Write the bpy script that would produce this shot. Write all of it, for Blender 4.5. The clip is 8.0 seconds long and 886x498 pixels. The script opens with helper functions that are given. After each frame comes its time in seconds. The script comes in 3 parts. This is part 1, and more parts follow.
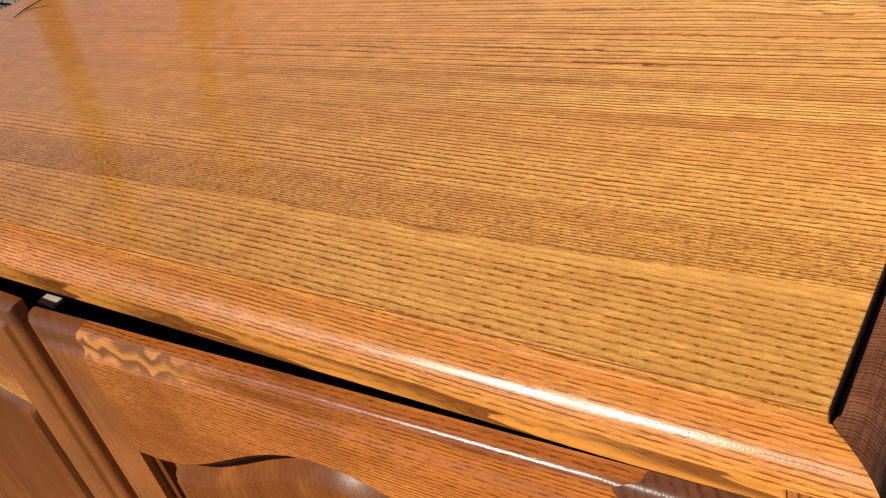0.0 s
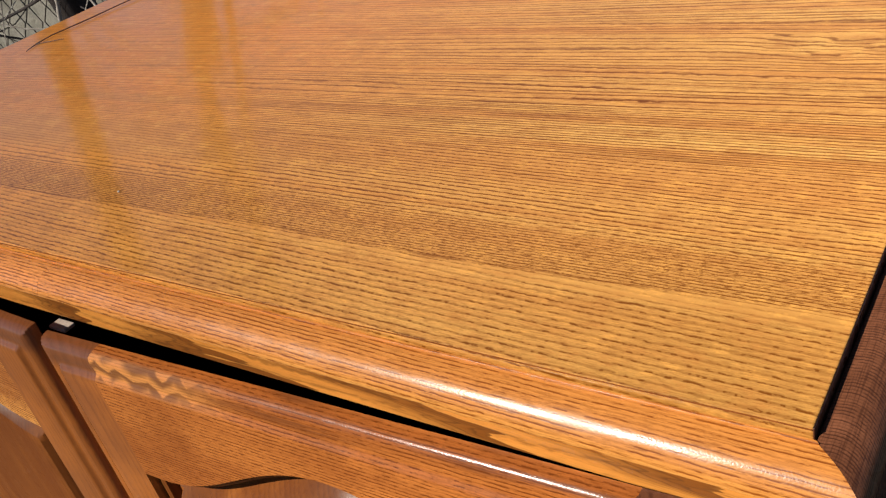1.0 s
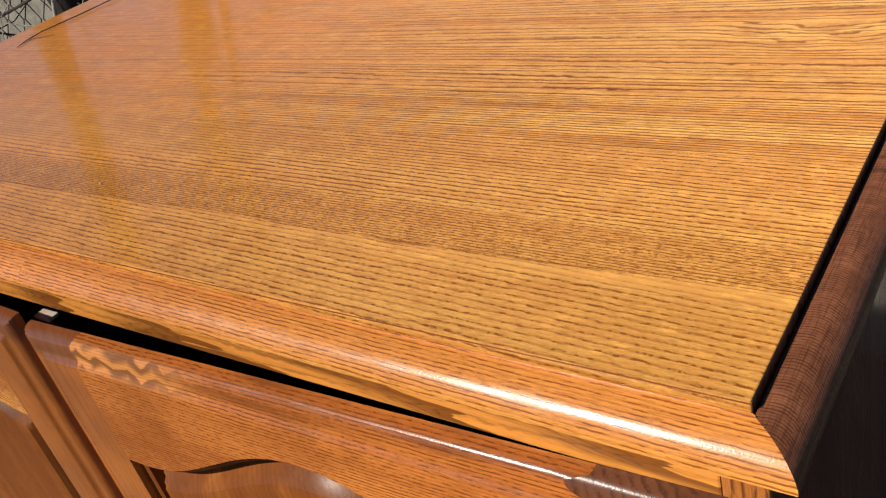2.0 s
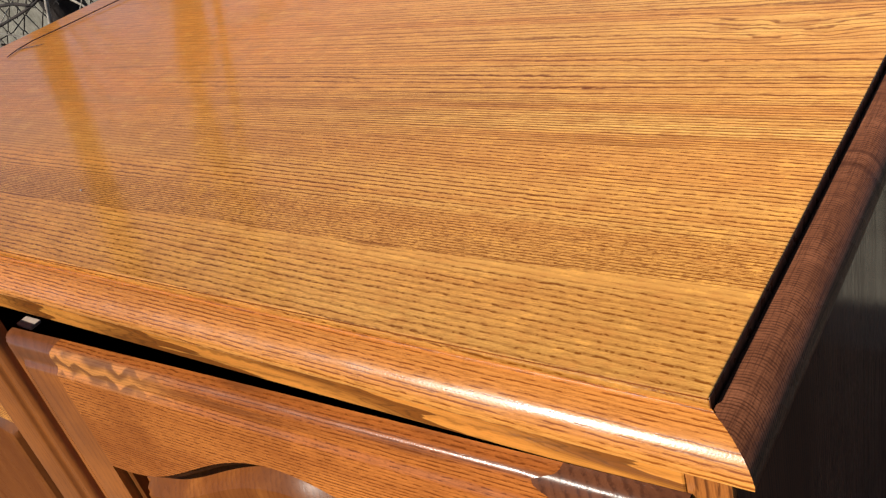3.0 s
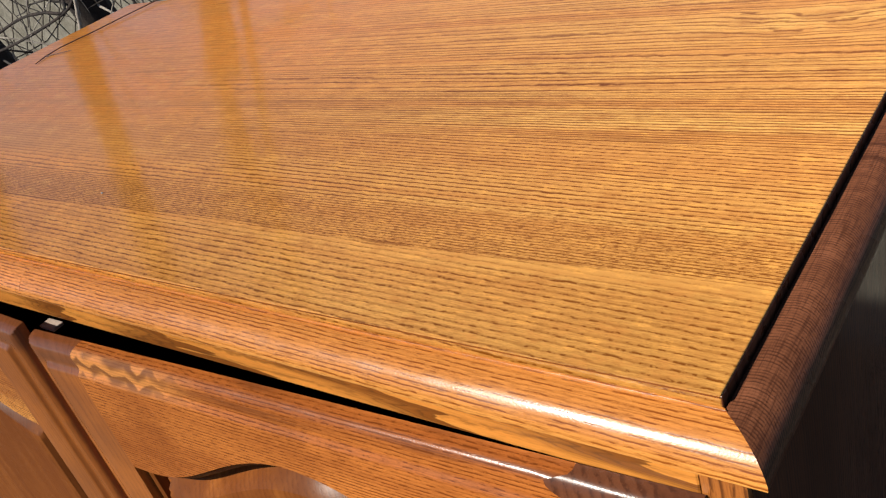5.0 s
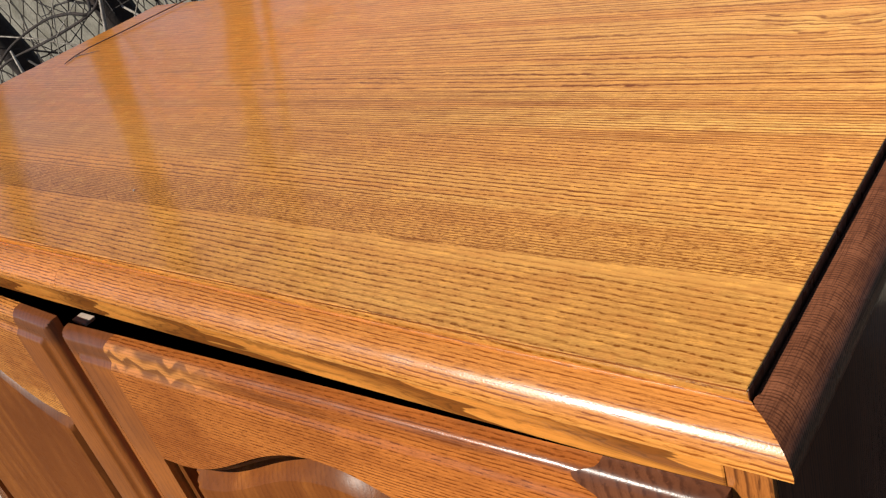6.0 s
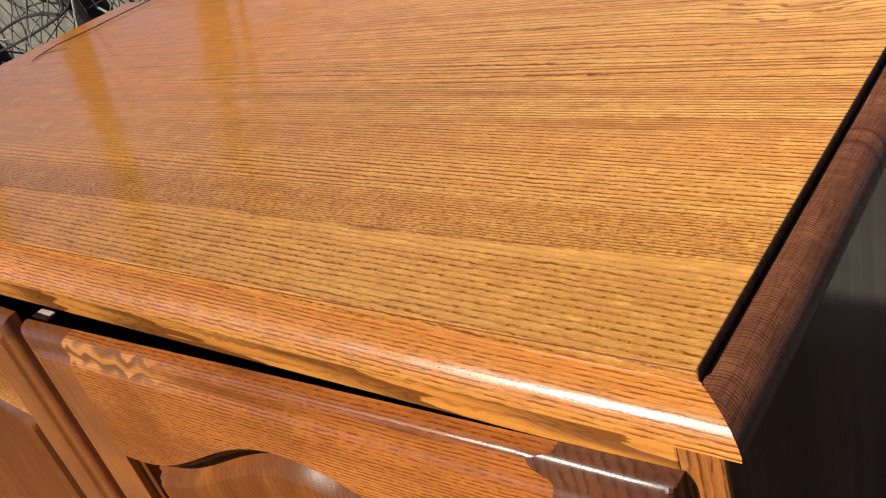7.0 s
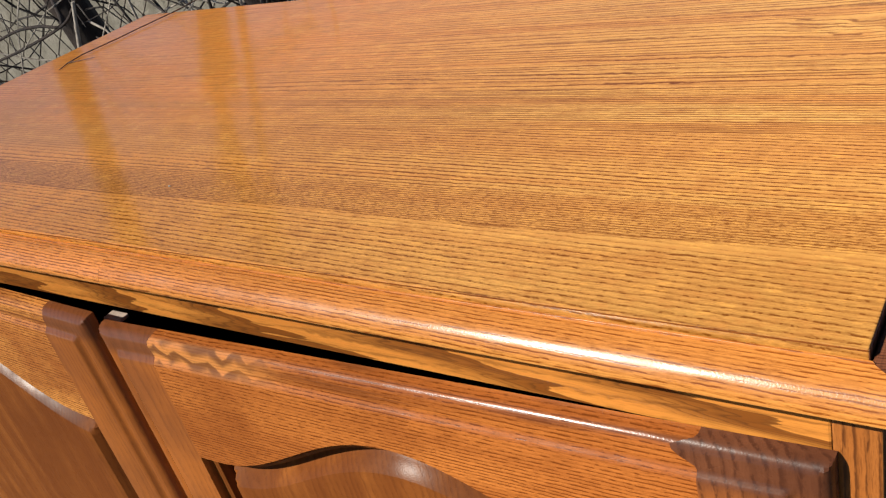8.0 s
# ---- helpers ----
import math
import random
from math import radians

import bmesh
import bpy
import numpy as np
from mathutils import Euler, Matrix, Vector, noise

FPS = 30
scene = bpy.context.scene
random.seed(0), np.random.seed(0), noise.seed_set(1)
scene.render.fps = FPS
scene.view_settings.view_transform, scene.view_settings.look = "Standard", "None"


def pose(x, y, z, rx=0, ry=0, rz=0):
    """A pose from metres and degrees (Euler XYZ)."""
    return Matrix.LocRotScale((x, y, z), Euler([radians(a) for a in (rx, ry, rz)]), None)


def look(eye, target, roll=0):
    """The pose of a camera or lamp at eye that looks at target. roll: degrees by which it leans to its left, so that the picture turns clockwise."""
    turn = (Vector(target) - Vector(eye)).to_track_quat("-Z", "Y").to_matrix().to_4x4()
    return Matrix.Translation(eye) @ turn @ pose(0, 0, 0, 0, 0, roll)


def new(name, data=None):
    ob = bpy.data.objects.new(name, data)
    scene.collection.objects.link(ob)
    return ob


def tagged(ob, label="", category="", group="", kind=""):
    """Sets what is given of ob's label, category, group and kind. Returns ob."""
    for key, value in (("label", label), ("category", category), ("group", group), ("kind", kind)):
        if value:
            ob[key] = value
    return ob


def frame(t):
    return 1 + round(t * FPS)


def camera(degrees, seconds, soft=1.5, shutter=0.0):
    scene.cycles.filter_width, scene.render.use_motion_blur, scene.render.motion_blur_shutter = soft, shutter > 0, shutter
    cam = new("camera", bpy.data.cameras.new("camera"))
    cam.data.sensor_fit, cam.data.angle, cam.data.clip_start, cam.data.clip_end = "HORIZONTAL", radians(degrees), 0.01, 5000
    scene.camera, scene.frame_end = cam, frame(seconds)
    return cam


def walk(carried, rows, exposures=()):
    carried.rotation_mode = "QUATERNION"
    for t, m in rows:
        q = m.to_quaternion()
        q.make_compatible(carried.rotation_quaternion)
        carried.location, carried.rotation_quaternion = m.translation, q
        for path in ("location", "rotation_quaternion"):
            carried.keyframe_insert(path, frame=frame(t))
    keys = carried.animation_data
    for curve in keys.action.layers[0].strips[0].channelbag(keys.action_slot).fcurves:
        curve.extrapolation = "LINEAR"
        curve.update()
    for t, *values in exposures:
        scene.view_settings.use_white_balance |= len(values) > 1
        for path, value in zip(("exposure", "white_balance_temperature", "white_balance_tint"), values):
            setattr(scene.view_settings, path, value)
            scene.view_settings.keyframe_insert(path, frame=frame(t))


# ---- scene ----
cam = camera(52.5, 8.0, 1.25)
PATH = [
    (0, (0.052, -0.209, 1.668), (-1.073, 1.044, 0.589), -15.9),
    (0.5, (0.055, -0.219, 1.678), (-1.075, 1.07, 0.648), -15.2),
    (1, (0.06, -0.224, 1.675), (-1.071, 1.075, 0.658), -15.0),
    (1.5, (0.07, -0.224, 1.673), (-1.072, 1.065, 0.655), -15.5),
    (1.7, (0.076, -0.224, 1.673), (-1.065, 1.062, 0.65), -15.6),
    (2.8, (0.092, -0.212, 1.667), (-1.053, 1.072, 0.647), -16.5),
    (3, (0.096, -0.213, 1.666), (-1.056, 1.069, 0.652), -16.8),
    (3.5, (0.097, -0.21, 1.66), (-1.057, 1.068, 0.643), -17.2),
    (4, (0.098, -0.212, 1.66), (-1.071, 1.063, 0.656), -17.3),
    (4.5, (0.101, -0.21, 1.662), (-1.09, 1.051, 0.668), -17.7),
    (4.7, (0.102, -0.207, 1.66), (-1.097, 1.05, 0.669), -18.0),
    (5.8, (0.098, -0.213, 1.661), (-1.136, 1.013, 0.675), -18.4),
    (6, (0.102, -0.217, 1.664), (-1.136, 1.013, 0.687), -18.4),
    (6.5, (0.1, -0.207, 1.652), (-1.121, 1.029, 0.662), -18.2),
    (6.8, (0.105, -0.211, 1.647), (-1.105, 1.034, 0.654), -18.3),
    (7, (0.11, -0.211, 1.652), (-1.101, 1.043, 0.671), -18.2),
    (7.2, (0.097, -0.227, 1.664), (-1.116, 1.037, 0.699), -18.1),
    (7.4, (0.095, -0.246, 1.675), (-1.11, 1.035, 0.722), -17.7),
    (7.5, (0.094, -0.25, 1.672), (-1.106, 1.041, 0.727), -17.4),
    (7.7, (0.08, -0.248, 1.672), (-1.09, 1.066, 0.721), -16.9),
    (8, (0.055, -0.268, 1.666), (-1.089, 1.063, 0.707), -16.2),
]
EXPOSURES = [(0.0, 0.20), (0.5, 0.11), (1.0, 0.17), (1.5, 0.22), (3.0, 0.27), (7.0, 0.29), (8.0, 0.23)]
walk(cam, [(t, look(eye, target, roll)) for t, eye, target, roll in PATH], EXPOSURES)

# ---- light ----
SUN = Vector((-0.41, -0.638, 0.652)).normalized()
sun_data = bpy.data.lights.new("sun", "SUN")
sun_data.energy, sun_data.angle, sun_data.color = 5.0, radians(0.55), (1.0, 0.93, 0.82)
sun = new("sun", sun_data)
sun.rotation_euler = SUN.to_track_quat("Z", "Y").to_euler()
world = bpy.data.worlds.new("sky")
scene.world = world
world.use_nodes = True
wn = world.node_tree.nodes
sky = wn.new("ShaderNodeTexSky")
sky.sky_type, sky.sun_disc = "NISHITA", False
sky.altitude, sky.air_density, sky.dust_density, sky.ozone_density = 1000.0, 0.6, 0.2, 2.0
sky.sun_elevation, sky.sun_rotation = math.asin(SUN.z), math.atan2(SUN.x, SUN.y)
world.node_tree.links.new(sky.outputs[0], wn["Background"].inputs[0])
wn["Background"].inputs[1].default_value = 0.066


# ---- materials ----
class Net:
    """A small writer of shader nodes."""

    def __init__(self, name):
        self.mat = bpy.data.materials.new(name)
        self.mat.use_nodes = True
        self.tree = self.mat.node_tree
        self.bsdf = self.tree.nodes["Principled BSDF"]
        self.coord = self.tree.nodes.new("ShaderNodeTexCoord").outputs["Object"]

    def put(self, socket, value):
        if isinstance(value, bpy.types.NodeSocket):
            self.tree.links.new(value, socket)
        else:
            socket.default_value = value

    def set(self, **values):
        for key, value in values.items():
            self.put(self.bsdf.inputs[key.replace("_", " ").capitalize() if key not in NAMES else NAMES[key]], value)

    def math(self, op, a, b=0.0, c=0.0):
        n = self.tree.nodes.new("ShaderNodeMath")
        n.operation = op
        for socket, value in zip(n.inputs, (a, b, c)):
            self.put(socket, value)
        return n.outputs[0]

    def axes(self, vector=None):
        n = self.tree.nodes.new("ShaderNodeSeparateXYZ")
        self.put(n.inputs[0], vector or self.coord)
        return n.outputs

    def vec(self, x, y, z):
        n = self.tree.nodes.new("ShaderNodeCombineXYZ")
        for socket, value in zip(n.inputs, (x, y, z)):
            self.put(socket, value)
        return n.outputs[0]

    def noise(self, vector, scale=1.0, detail=2.0, rough=0.5):
        n = self.tree.nodes.new("ShaderNodeTexNoise")
        self.put(n.inputs["Vector"], vector)
        n.inputs["Scale"].default_value, n.inputs["Detail"].default_value, n.inputs["Roughness"].default_value = scale, detail, rough
        return n.outputs["Fac"]

    def span(self, value, a, b, lo=0.0, hi=1.0):
        n = self.tree.nodes.new("ShaderNodeMapRange")
        n.interpolation_type = "SMOOTHSTEP"
        for socket, v in zip(n.inputs, (value, a, b, lo, hi)):
            self.put(socket, v)
        return n.outputs[0]

    def mix(self, fac, a, b, blend="MIX"):
        n = self.tree.nodes.new("ShaderNodeMix")
        n.data_type, n.blend_type = "RGBA", blend
        self.put(n.inputs[0], fac)
        self.put(n.inputs[6], (*a, 1) if isinstance(a, tuple) else a)
        self.put(n.inputs[7], (*b, 1) if isinstance(b, tuple) else b)
        return n.outputs[2]

    def bump(self, height, strength, distance):
        n = self.tree.nodes.new("ShaderNodeBump")
        n.inputs["Strength"].default_value, n.inputs["Distance"].default_value = strength, distance
        self.put(n.inputs["Height"], height)
        self.put(self.bsdf.inputs["Normal"], n.outputs[0])

    def curl(self, a, b, knots):
        """1 at the heart of each knot (along, across, radius), falling to 0 at its edge."""
        most = None
        for ka, kb, size in knots:
            da, db = self.math("MULTIPLY", self.math("SUBTRACT", a, ka), 0.55), self.math("SUBTRACT", b, kb)
            away = self.math("SQRT", self.math("ADD", self.math("MULTIPLY", da, da), self.math("MULTIPLY", db, db)))
            spot = self.span(away, size, 0.0)
            most = spot if most is None else self.math("MAXIMUM", most, spot)
        return most

    def lacquer(self, tone, pores, rough, coat, coat_rough, relief, ior=1.45):
        """A clear film over stained wood, sunk a little into the pores."""
        smear = self.noise(self.coord, 45.0, 3.0)
        self.set(base=tone, Roughness=rough, diffuse=1.0, spec=0.06, coat=coat, coat_ior=ior, coat_rough=self.span(smear, 0.3, 0.75, coat_rough * 0.8, coat_rough * 1.3))
        sheen = self.noise(self.coord, 1100.0, 2.0)
        self.bump(self.math("SUBTRACT", self.math("MULTIPLY", sheen, 0.25), self.math("MULTIPLY", pores, 0.4)), 0.2 * relief, 0.0003)
        film = self.tree.nodes.new("ShaderNodeBump")
        film.inputs["Strength"].default_value, film.inputs["Distance"].default_value = 0.16 * relief, 0.0003
        self.put(film.inputs["Height"], self.math("SUBTRACT", self.math("MULTIPLY", sheen, 0.6), self.math("MULTIPLY", pores, 0.12)))
        self.put(self.bsdf.inputs["Coat Normal"], film.outputs[0])


NAMES = {"base": "Base Color", "ior": "IOR", "spec": "Specular IOR Level", "coat": "Coat Weight", "coat_rough": "Coat Roughness", "coat_ior": "Coat IOR", "diffuse": "Diffuse Roughness"}


def wood(name, pale, deep, pore, along="x", across="y", rings=185.0, tilt=0.0, dash=150.0, wobble=1.0, line=0.5, rough=0.55, coat=1.0, coat_rough=0.2, strength=0.9, relief=1.0, figure=0.0, flame=0.0, teeth=False, ring_dark=0.22, wet=0.0, warm=None, pooled=None, blotch=0.5, grain=1.0, bow=0.8, combed=0.0, bands=()):
    """Lacquered ash: rings run along one axis, with dark dashes of open pores in each ring. flame: the share of broad dark cathedral figure;
    wet: how far the pores dull the lacquer; warm: (from, to, colour) of a redder stretch along; pooled: the same across, where stain has gathered; bow: how far
    rings lean over a rounded edge; combed: fine scratches across the rings; bands: (across, half width) of broad dark rings."""
    pale, deep, pore = ((q[0], q[1] * 1.06, q[2] * 1.52) for q in (pale, deep, pore))
    net = Net(name)
    xyz = dict(zip("xyz", net.axes()))
    a, b = xyz[along], xyz[across]
    c = xyz[({"x", "y", "z"} - {along, across}).pop()]
    mul, add = (lambda p, q: net.math("MULTIPLY", p, q)), (lambda p, q: net.math("ADD", p, q))
    drift = net.noise(net.vec(mul(a, 0.9), mul(b, 9.0), c), 1.0, 2.0)
    ripple = net.noise(net.vec(mul(a, 22.0), mul(b, 150.0), mul(c, 150.0)), 1.0, 3.0)
    phase = add(mul(b, rings), mul(c, rings * bow))
    if tilt:
        phase = add(phase, mul(mul(a, rings * tilt), net.span(b, 0.10, 0.05)))
    shiver = net.noise(net.vec(mul(a, 130.0), mul(b, 160.0), mul(c, 160.0)), 1.0, 2.0)
    phase = add(phase, add(mul(drift, 5.0 * wobble), add(mul(ripple, 0.75), mul(shiver, 0.45))))
    if figure:
        swirl = net.noise(net.vec(mul(a, 7.0), mul(b, 26.0), mul(c, 26.0)), 1.0, 2.0)
        phase = add(phase, mul(swirl, figure))
    ring = net.math("FRACT", phase)
    vary = net.noise(net.vec(mul(a, 5.0), mul(net.math("FLOOR", phase), 0.37), 0.0), 1.0, 2.0)
    early = mul(net.span(ring, 0.0, 0.14), net.span(ring, line, line * 0.4))
    blur = net.span(ring, 1.0, 0.1)
    dashes = net.noise(net.vec(mul(a, dash), mul(b, 420.0), mul(c, 420.0)), 1.0, 3.0, 0.6)
    low = net.span(vary, 0.32, 0.68, 0.51, 0.37)
    pores = mul(early, net.span(dashes, low, add(low, 0.08)))
    specks = net.span(net.noise(net.vec(mul(a, dash * 1.4), mul(b, 1500.0), mul(c, 1500.0)), 1.0, 2.0, 0.7), 0.55, 0.63)
    fibre = net.noise(net.vec(mul(a, 110.0), mul(b, 1100.0), mul(c, 1100.0)), 1.0, 4.0, 0.8)
    streak = net.noise(net.vec(mul(a, 1.1), mul(b, 45.0), mul(c, 45.0)), 1.0, 4.0, 0.6)
    cloud = net.noise(net.vec(mul(a, 10.0), mul(b, 24.0), mul(c, 24.0)), 1.0, 4.0, 0.65)
    tone = net.mix(net.span(streak, 0.3, 0.7), pale, deep)
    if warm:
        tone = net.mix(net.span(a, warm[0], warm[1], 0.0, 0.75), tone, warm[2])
    if pooled:
        tone = net.mix(mul(net.span(b, pooled[0], pooled[1]), net.span(cloud, 0.3, 0.6, 0.35, 1.0)), tone, pooled[2])
    tone = net.mix(net.span(cloud, 0.35, 0.72, 0.0, blotch), tone, deep)
    patch = net.noise(net.coord, 11.0, 4.0, 0.6)
    tone = net.mix(net.span(patch, 0.45, 0.68, 0.0, blotch * 0.75), tone, tuple(0.8 * q + 0.2 * w for q, w in zip(deep, pore)))
    if flame:
        wander = net.noise(net.vec(mul(a, 4.0), mul(b, 45.0), mul(c, 45.0)), 1.0, 4.0, 0.55)
        tongue = net.math("FRACT", add(add(mul(b, 27.0), mul(a, 6.8)), mul(wander, 2.2)))
        shade = mul(net.span(tongue, 0.28, 0.93), net.span(tongue, 1.0, 0.965))
        tone = net.mix(mul(shade, flame), tone, (0.24, 0.076, 0.013))
        contour = net.math("FRACT", mul(tongue, 9.0))
        tone = net.mix(mul(mul(net.span(contour, 0.5, 0.9), net.span(contour, 1.0, 0.92)), mul(net.span(tongue, 0.35, 0.8), flame * 0.7)), tone, pore)
    if teeth:
        swing = net.math("ABSOLUTE", net.math("SUBTRACT", net.math("FRACT", add(mul(a, 44.0), mul(cloud, 1.6))), 0.5))
        rows = net.math("FRACT", add(add(mul(b, 85.0), mul(swing, 1.0)), add(mul(a, 9.0), mul(patch, 1.6))))
        mask = mul(net.span(a, -0.265, -0.335), mul(net.span(b, -0.0200, -0.0150), net.span(b, -0.0005, -0.0022)))
        tone = net.mix(mul(mask, 0.75), tone, (0.86, 0.385, 0.105))
        dark = mul(mul(net.span(rows, 0.2, 0.66), net.span(rows, 1.0, 0.86)), mul(mask, net.span(patch, 0.3, 0.5, 0.35, 1.0)))
        tone = net.mix(mul(dark, 0.8), tone, (0.19, 0.066, 0.026))
        long_streak = net.noise(net.vec(mul(a, 5.0), mul(b, 210.0), 0.0), 1.0, 3.0, 0.6)
        tone = net.mix(mul(net.span(long_streak, 0.46, 0.60, 0.0, 0.85), mul(net.span(a, -0.36, -0.30), net.span(b, -0.016, -0.011))), tone, (0.24, 0.075, 0.022))
    for middle, half in bands:
        off = net.math("ABSOLUTE", net.math("SUBTRACT", add(add(b, mul(net.math("SUBTRACT", c, 1.445), bow)), mul(cloud, 0.012)), middle + 0.006))
        tone = net.mix(net.span(off, half, half * 0.2, 0.0, 0.75), tone, tuple(0.7 * q + 0.3 * w for q, w in zip(pore, deep)))
    keep = strength
    if teeth:
        keep = net.math("SUBTRACT", strength, mul(mask, strength * 0.8))
    tone = net.mix(mul(net.span(fibre, 0.40, 0.70, 0.0, 0.42 * grain), keep), tone, pore)
    tone = net.mix(mul(blur, 0.12), tone, pore)
    tone = net.mix(mul(mul(early, ring_dark), keep), tone, pore)
    tone = net.mix(mul(specks, mul(0.4 * grain, keep)), tone, pore)
    tone = net.mix(mul(pores, keep), tone, pore)
    if combed:
        comb = net.noise(net.vec(mul(a, 1500.0), mul(b, 45.0), mul(c, 1500.0)), 1.0, 2.0, 0.6)
        tone = net.mix(net.span(comb, 0.42, 0.68, 0.0, combed), tone, pore)
    net.lacquer(tone, pores, rough, net.math("SUBTRACT", coat, mul(add(mul(pores, 0.6), mul(streak, 0.8)), wet)) if wet else coat, coat_rough, relief)
    return net.mat


def veneer(name, pale, deep, pore):
    """The top's ash veneer, in leaves that differ across: sparse slanting dashes in front, a pale band, fine speckle, slanting stitches, then long straight lines."""
    pale, deep, pore = ((q[0], q[1] * 1.06, q[2] * 1.52) for q in (pale, deep, pore))
    net = Net(name)
    a, b, c = net.axes()
    b = net.math("ADD", b, net.math("SUBTRACT", c, 1.45))
    mul, add, sub = (lambda p, q: net.math("MULTIPLY", p, q)), (lambda p, q: net.math("ADD", p, q)), (lambda p, q: net.math("SUBTRACT", p, q))
    sway = net.noise(net.vec(mul(a, 4.5), 0.3, 0.0), 1.0, 3.0)
    place = add(b, mul(sub(sway, 0.5), 0.022))
    seam = add(0.1635, mul(sub(net.noise(net.vec(mul(a, 3.0), 4.0, 0.0), 1.0, 2.0), 0.5), 0.006))
    back = net.span(sub(b, seam), -0.0008, 0.0008)
    speckle = mul(net.span(place, 0.057, 0.060), net.span(b, 0.108, 0.078))
    drift = net.noise(net.vec(mul(a, 0.9), mul(b, 9.0), 0.0), 1.0, 2.0)
    ripple = net.noise(net.vec(mul(a, 22.0), mul(b, 150.0), 0.0), 1.0, 3.0)
    shiver = net.noise(net.vec(mul(a, 130.0), mul(b, 160.0), 0.0), 1.0, 2.0)
    phase = mul(b, 250.0)
    for low, high, more in ((0.058, 0.092, 190.0), (0.092, 0.1635, 40.0), (0.1635, 0.228, 95.0), (0.228, 0.5, -75.0)):
        phase = add(phase, mul(net.math("MINIMUM", net.math("MAXIMUM", sub(b, low), 0.0), high - low), more))
    slant = add(mul(net.span(b, 0.10, 0.05), 10.0), mul(mul(net.span(b, 0.06, 0.13), sub(1.0, back)), 10.0))
    phase = add(phase, mul(a, slant))
    uneven = net.noise(net.vec(mul(a, 1.6), mul(b, 70.0), 0.0), 1.0, 2.0)
    phase = add(phase, add(add(mul(drift, 4.5), mul(uneven, mul(back, 2.6))), mul(add(mul(ripple, 0.75), mul(shiver, 0.45)), sub(1.0, mul(back, 0.1)))))
    curl = net.curl(a, b, ((-0.062, 0.316, 0.042),))
    twist = net.noise(net.vec(mul(a, 34.0), mul(b, 60.0), 0.0), 1.0, 3.0)
    phase = add(phase, mul(mul(curl, twist), 3.0))
    ring = net.math("FRACT", phase)
    vary = net.noise(net.vec(mul(a, 5.0), mul(net.math("FLOOR", phase), 0.37), 0.0), 1.0, 2.0)
    early = mul(net.span(ring, 0.0, 0.12), net.span(ring, 0.44, 0.18))
    stitch = net.noise(net.vec(mul(a, 240.0), mul(b, 420.0), 0.0), 1.0, 3.0, 0.62)
    thread = net.noise(net.vec(mul(a, 80.0), mul(b, 420.0), 0.0), 1.0, 4.0, 0.6)
    dashes = add(mul(stitch, sub(1.0, back)), mul(thread, back))
    low = sub(add(net.span(vary, 0.32, 0.68, 0.51, 0.39), net.span(b, 0.06, 0.05, 0.0, 0.04)), add(mul(back, 0.05), mul(net.span(b, 0.057, 0.063, 0.0, 0.03), sub(1.0, back))))
    pores = mul(early, net.span(dashes, low, add(low, 0.06)))
    specks = net.span(net.noise(net.vec(mul(a, 210.0), mul(b, 1200.0), 0.0), 1.0, 2.0, 0.7), 0.53, 0.60)
    fibre = net.noise(net.vec(mul(a, 110.0), mul(b, 1100.0), 0.0), 1.0, 4.0, 0.8)
    fine_line = net.noise(net.vec(mul(a, 6.0), mul(b, 620.0), 0.0), 1.0, 3.0, 0.6)
    streak = net.noise(net.vec(mul(a, 1.1), mul(b, 45.0), 0.0), 1.0, 4.0, 0.6)
    cloud = net.noise(net.vec(mul(a, 10.0), mul(b, 24.0), 0.0), 1.0, 4.0, 0.65)
    fleck = net.noise(net.vec(mul(a, 45.0), mul(b, 75.0), 0.0), 1.0, 5.0, 0.75)
    patch = net.noise(net.coord, 9.0, 4.0, 0.6)
    tone = net.mix(net.span(streak, 0.3, 0.7), pale, deep)
    # towards the left: redder wood tone, with some sky sheen put into the colour
    left = net.span(a, -0.10, -0.65, 0.0, 0.85)
    tone = net.mix(mul(left, net.span(b, 0.20, 0.10)), tone, (1.0, 0.392, 0.062))
    tone = net.mix(mul(left, net.span(b, 0.10, 0.20)), tone, (0.87, 0.296, 0.045))
    tone = net.mix(mul(speckle, 0.55), tone, deep)
    tone = net.mix(mul(net.span(b, 0.10, 0.13), mul(sub(1.0, back), 0.6)), tone, deep)
    tone = net.mix(mul(net.span(a, -0.20, -0.02), net.span(b, 0.17, 0.02, 0.0, 0.75)), tone, (0.52, 0.255, 0.053))
    tone = net.mix(mul(mul(back, net.span(b, 0.236, 0.205)), net.span(streak, 0.4, 0.62, 0.0, 0.6)), tone, deep)
    tone = net.mix(net.span(cloud, 0.35, 0.72, 0.0, 0.38), tone, deep)
    tone = net.mix(net.span(fleck, 0.49, 0.66, 0.0, 0.7), tone, tuple(0.85 * q + 0.15 * w for q, w in zip(deep, pore)))
    tone = net.mix(net.span(fleck, 0.49, 0.34, 0.0, 0.5), tone, (0.97, 0.485, 0.10))
    tone = net.mix(net.span(patch, 0.48, 0.68, 0.0, 0.25), tone, tuple(0.85 * q + 0.15 * w for q, w in zip(deep, pore)))
    tone = net.mix(mul(curl, net.span(twist, 0.48, 0.36, 0.0, 0.6)), tone, pale)
    tone = net.mix(mul(curl, net.span(twist, 0.48, 0.6, 0.0, 0.5)), tone, tuple(0.5 * q + 0.5 * w for q, w in zip(pore, deep)))
    keep = sub(0.95, add(mul(net.span(a, -0.22, -0.62, 0.0, 0.74), net.span(b, 0.06, 0.14)), mul(net.span(a, -0.2, -0.6, 0.0, 0.15), net.span(b, 0.07, 0.05))))
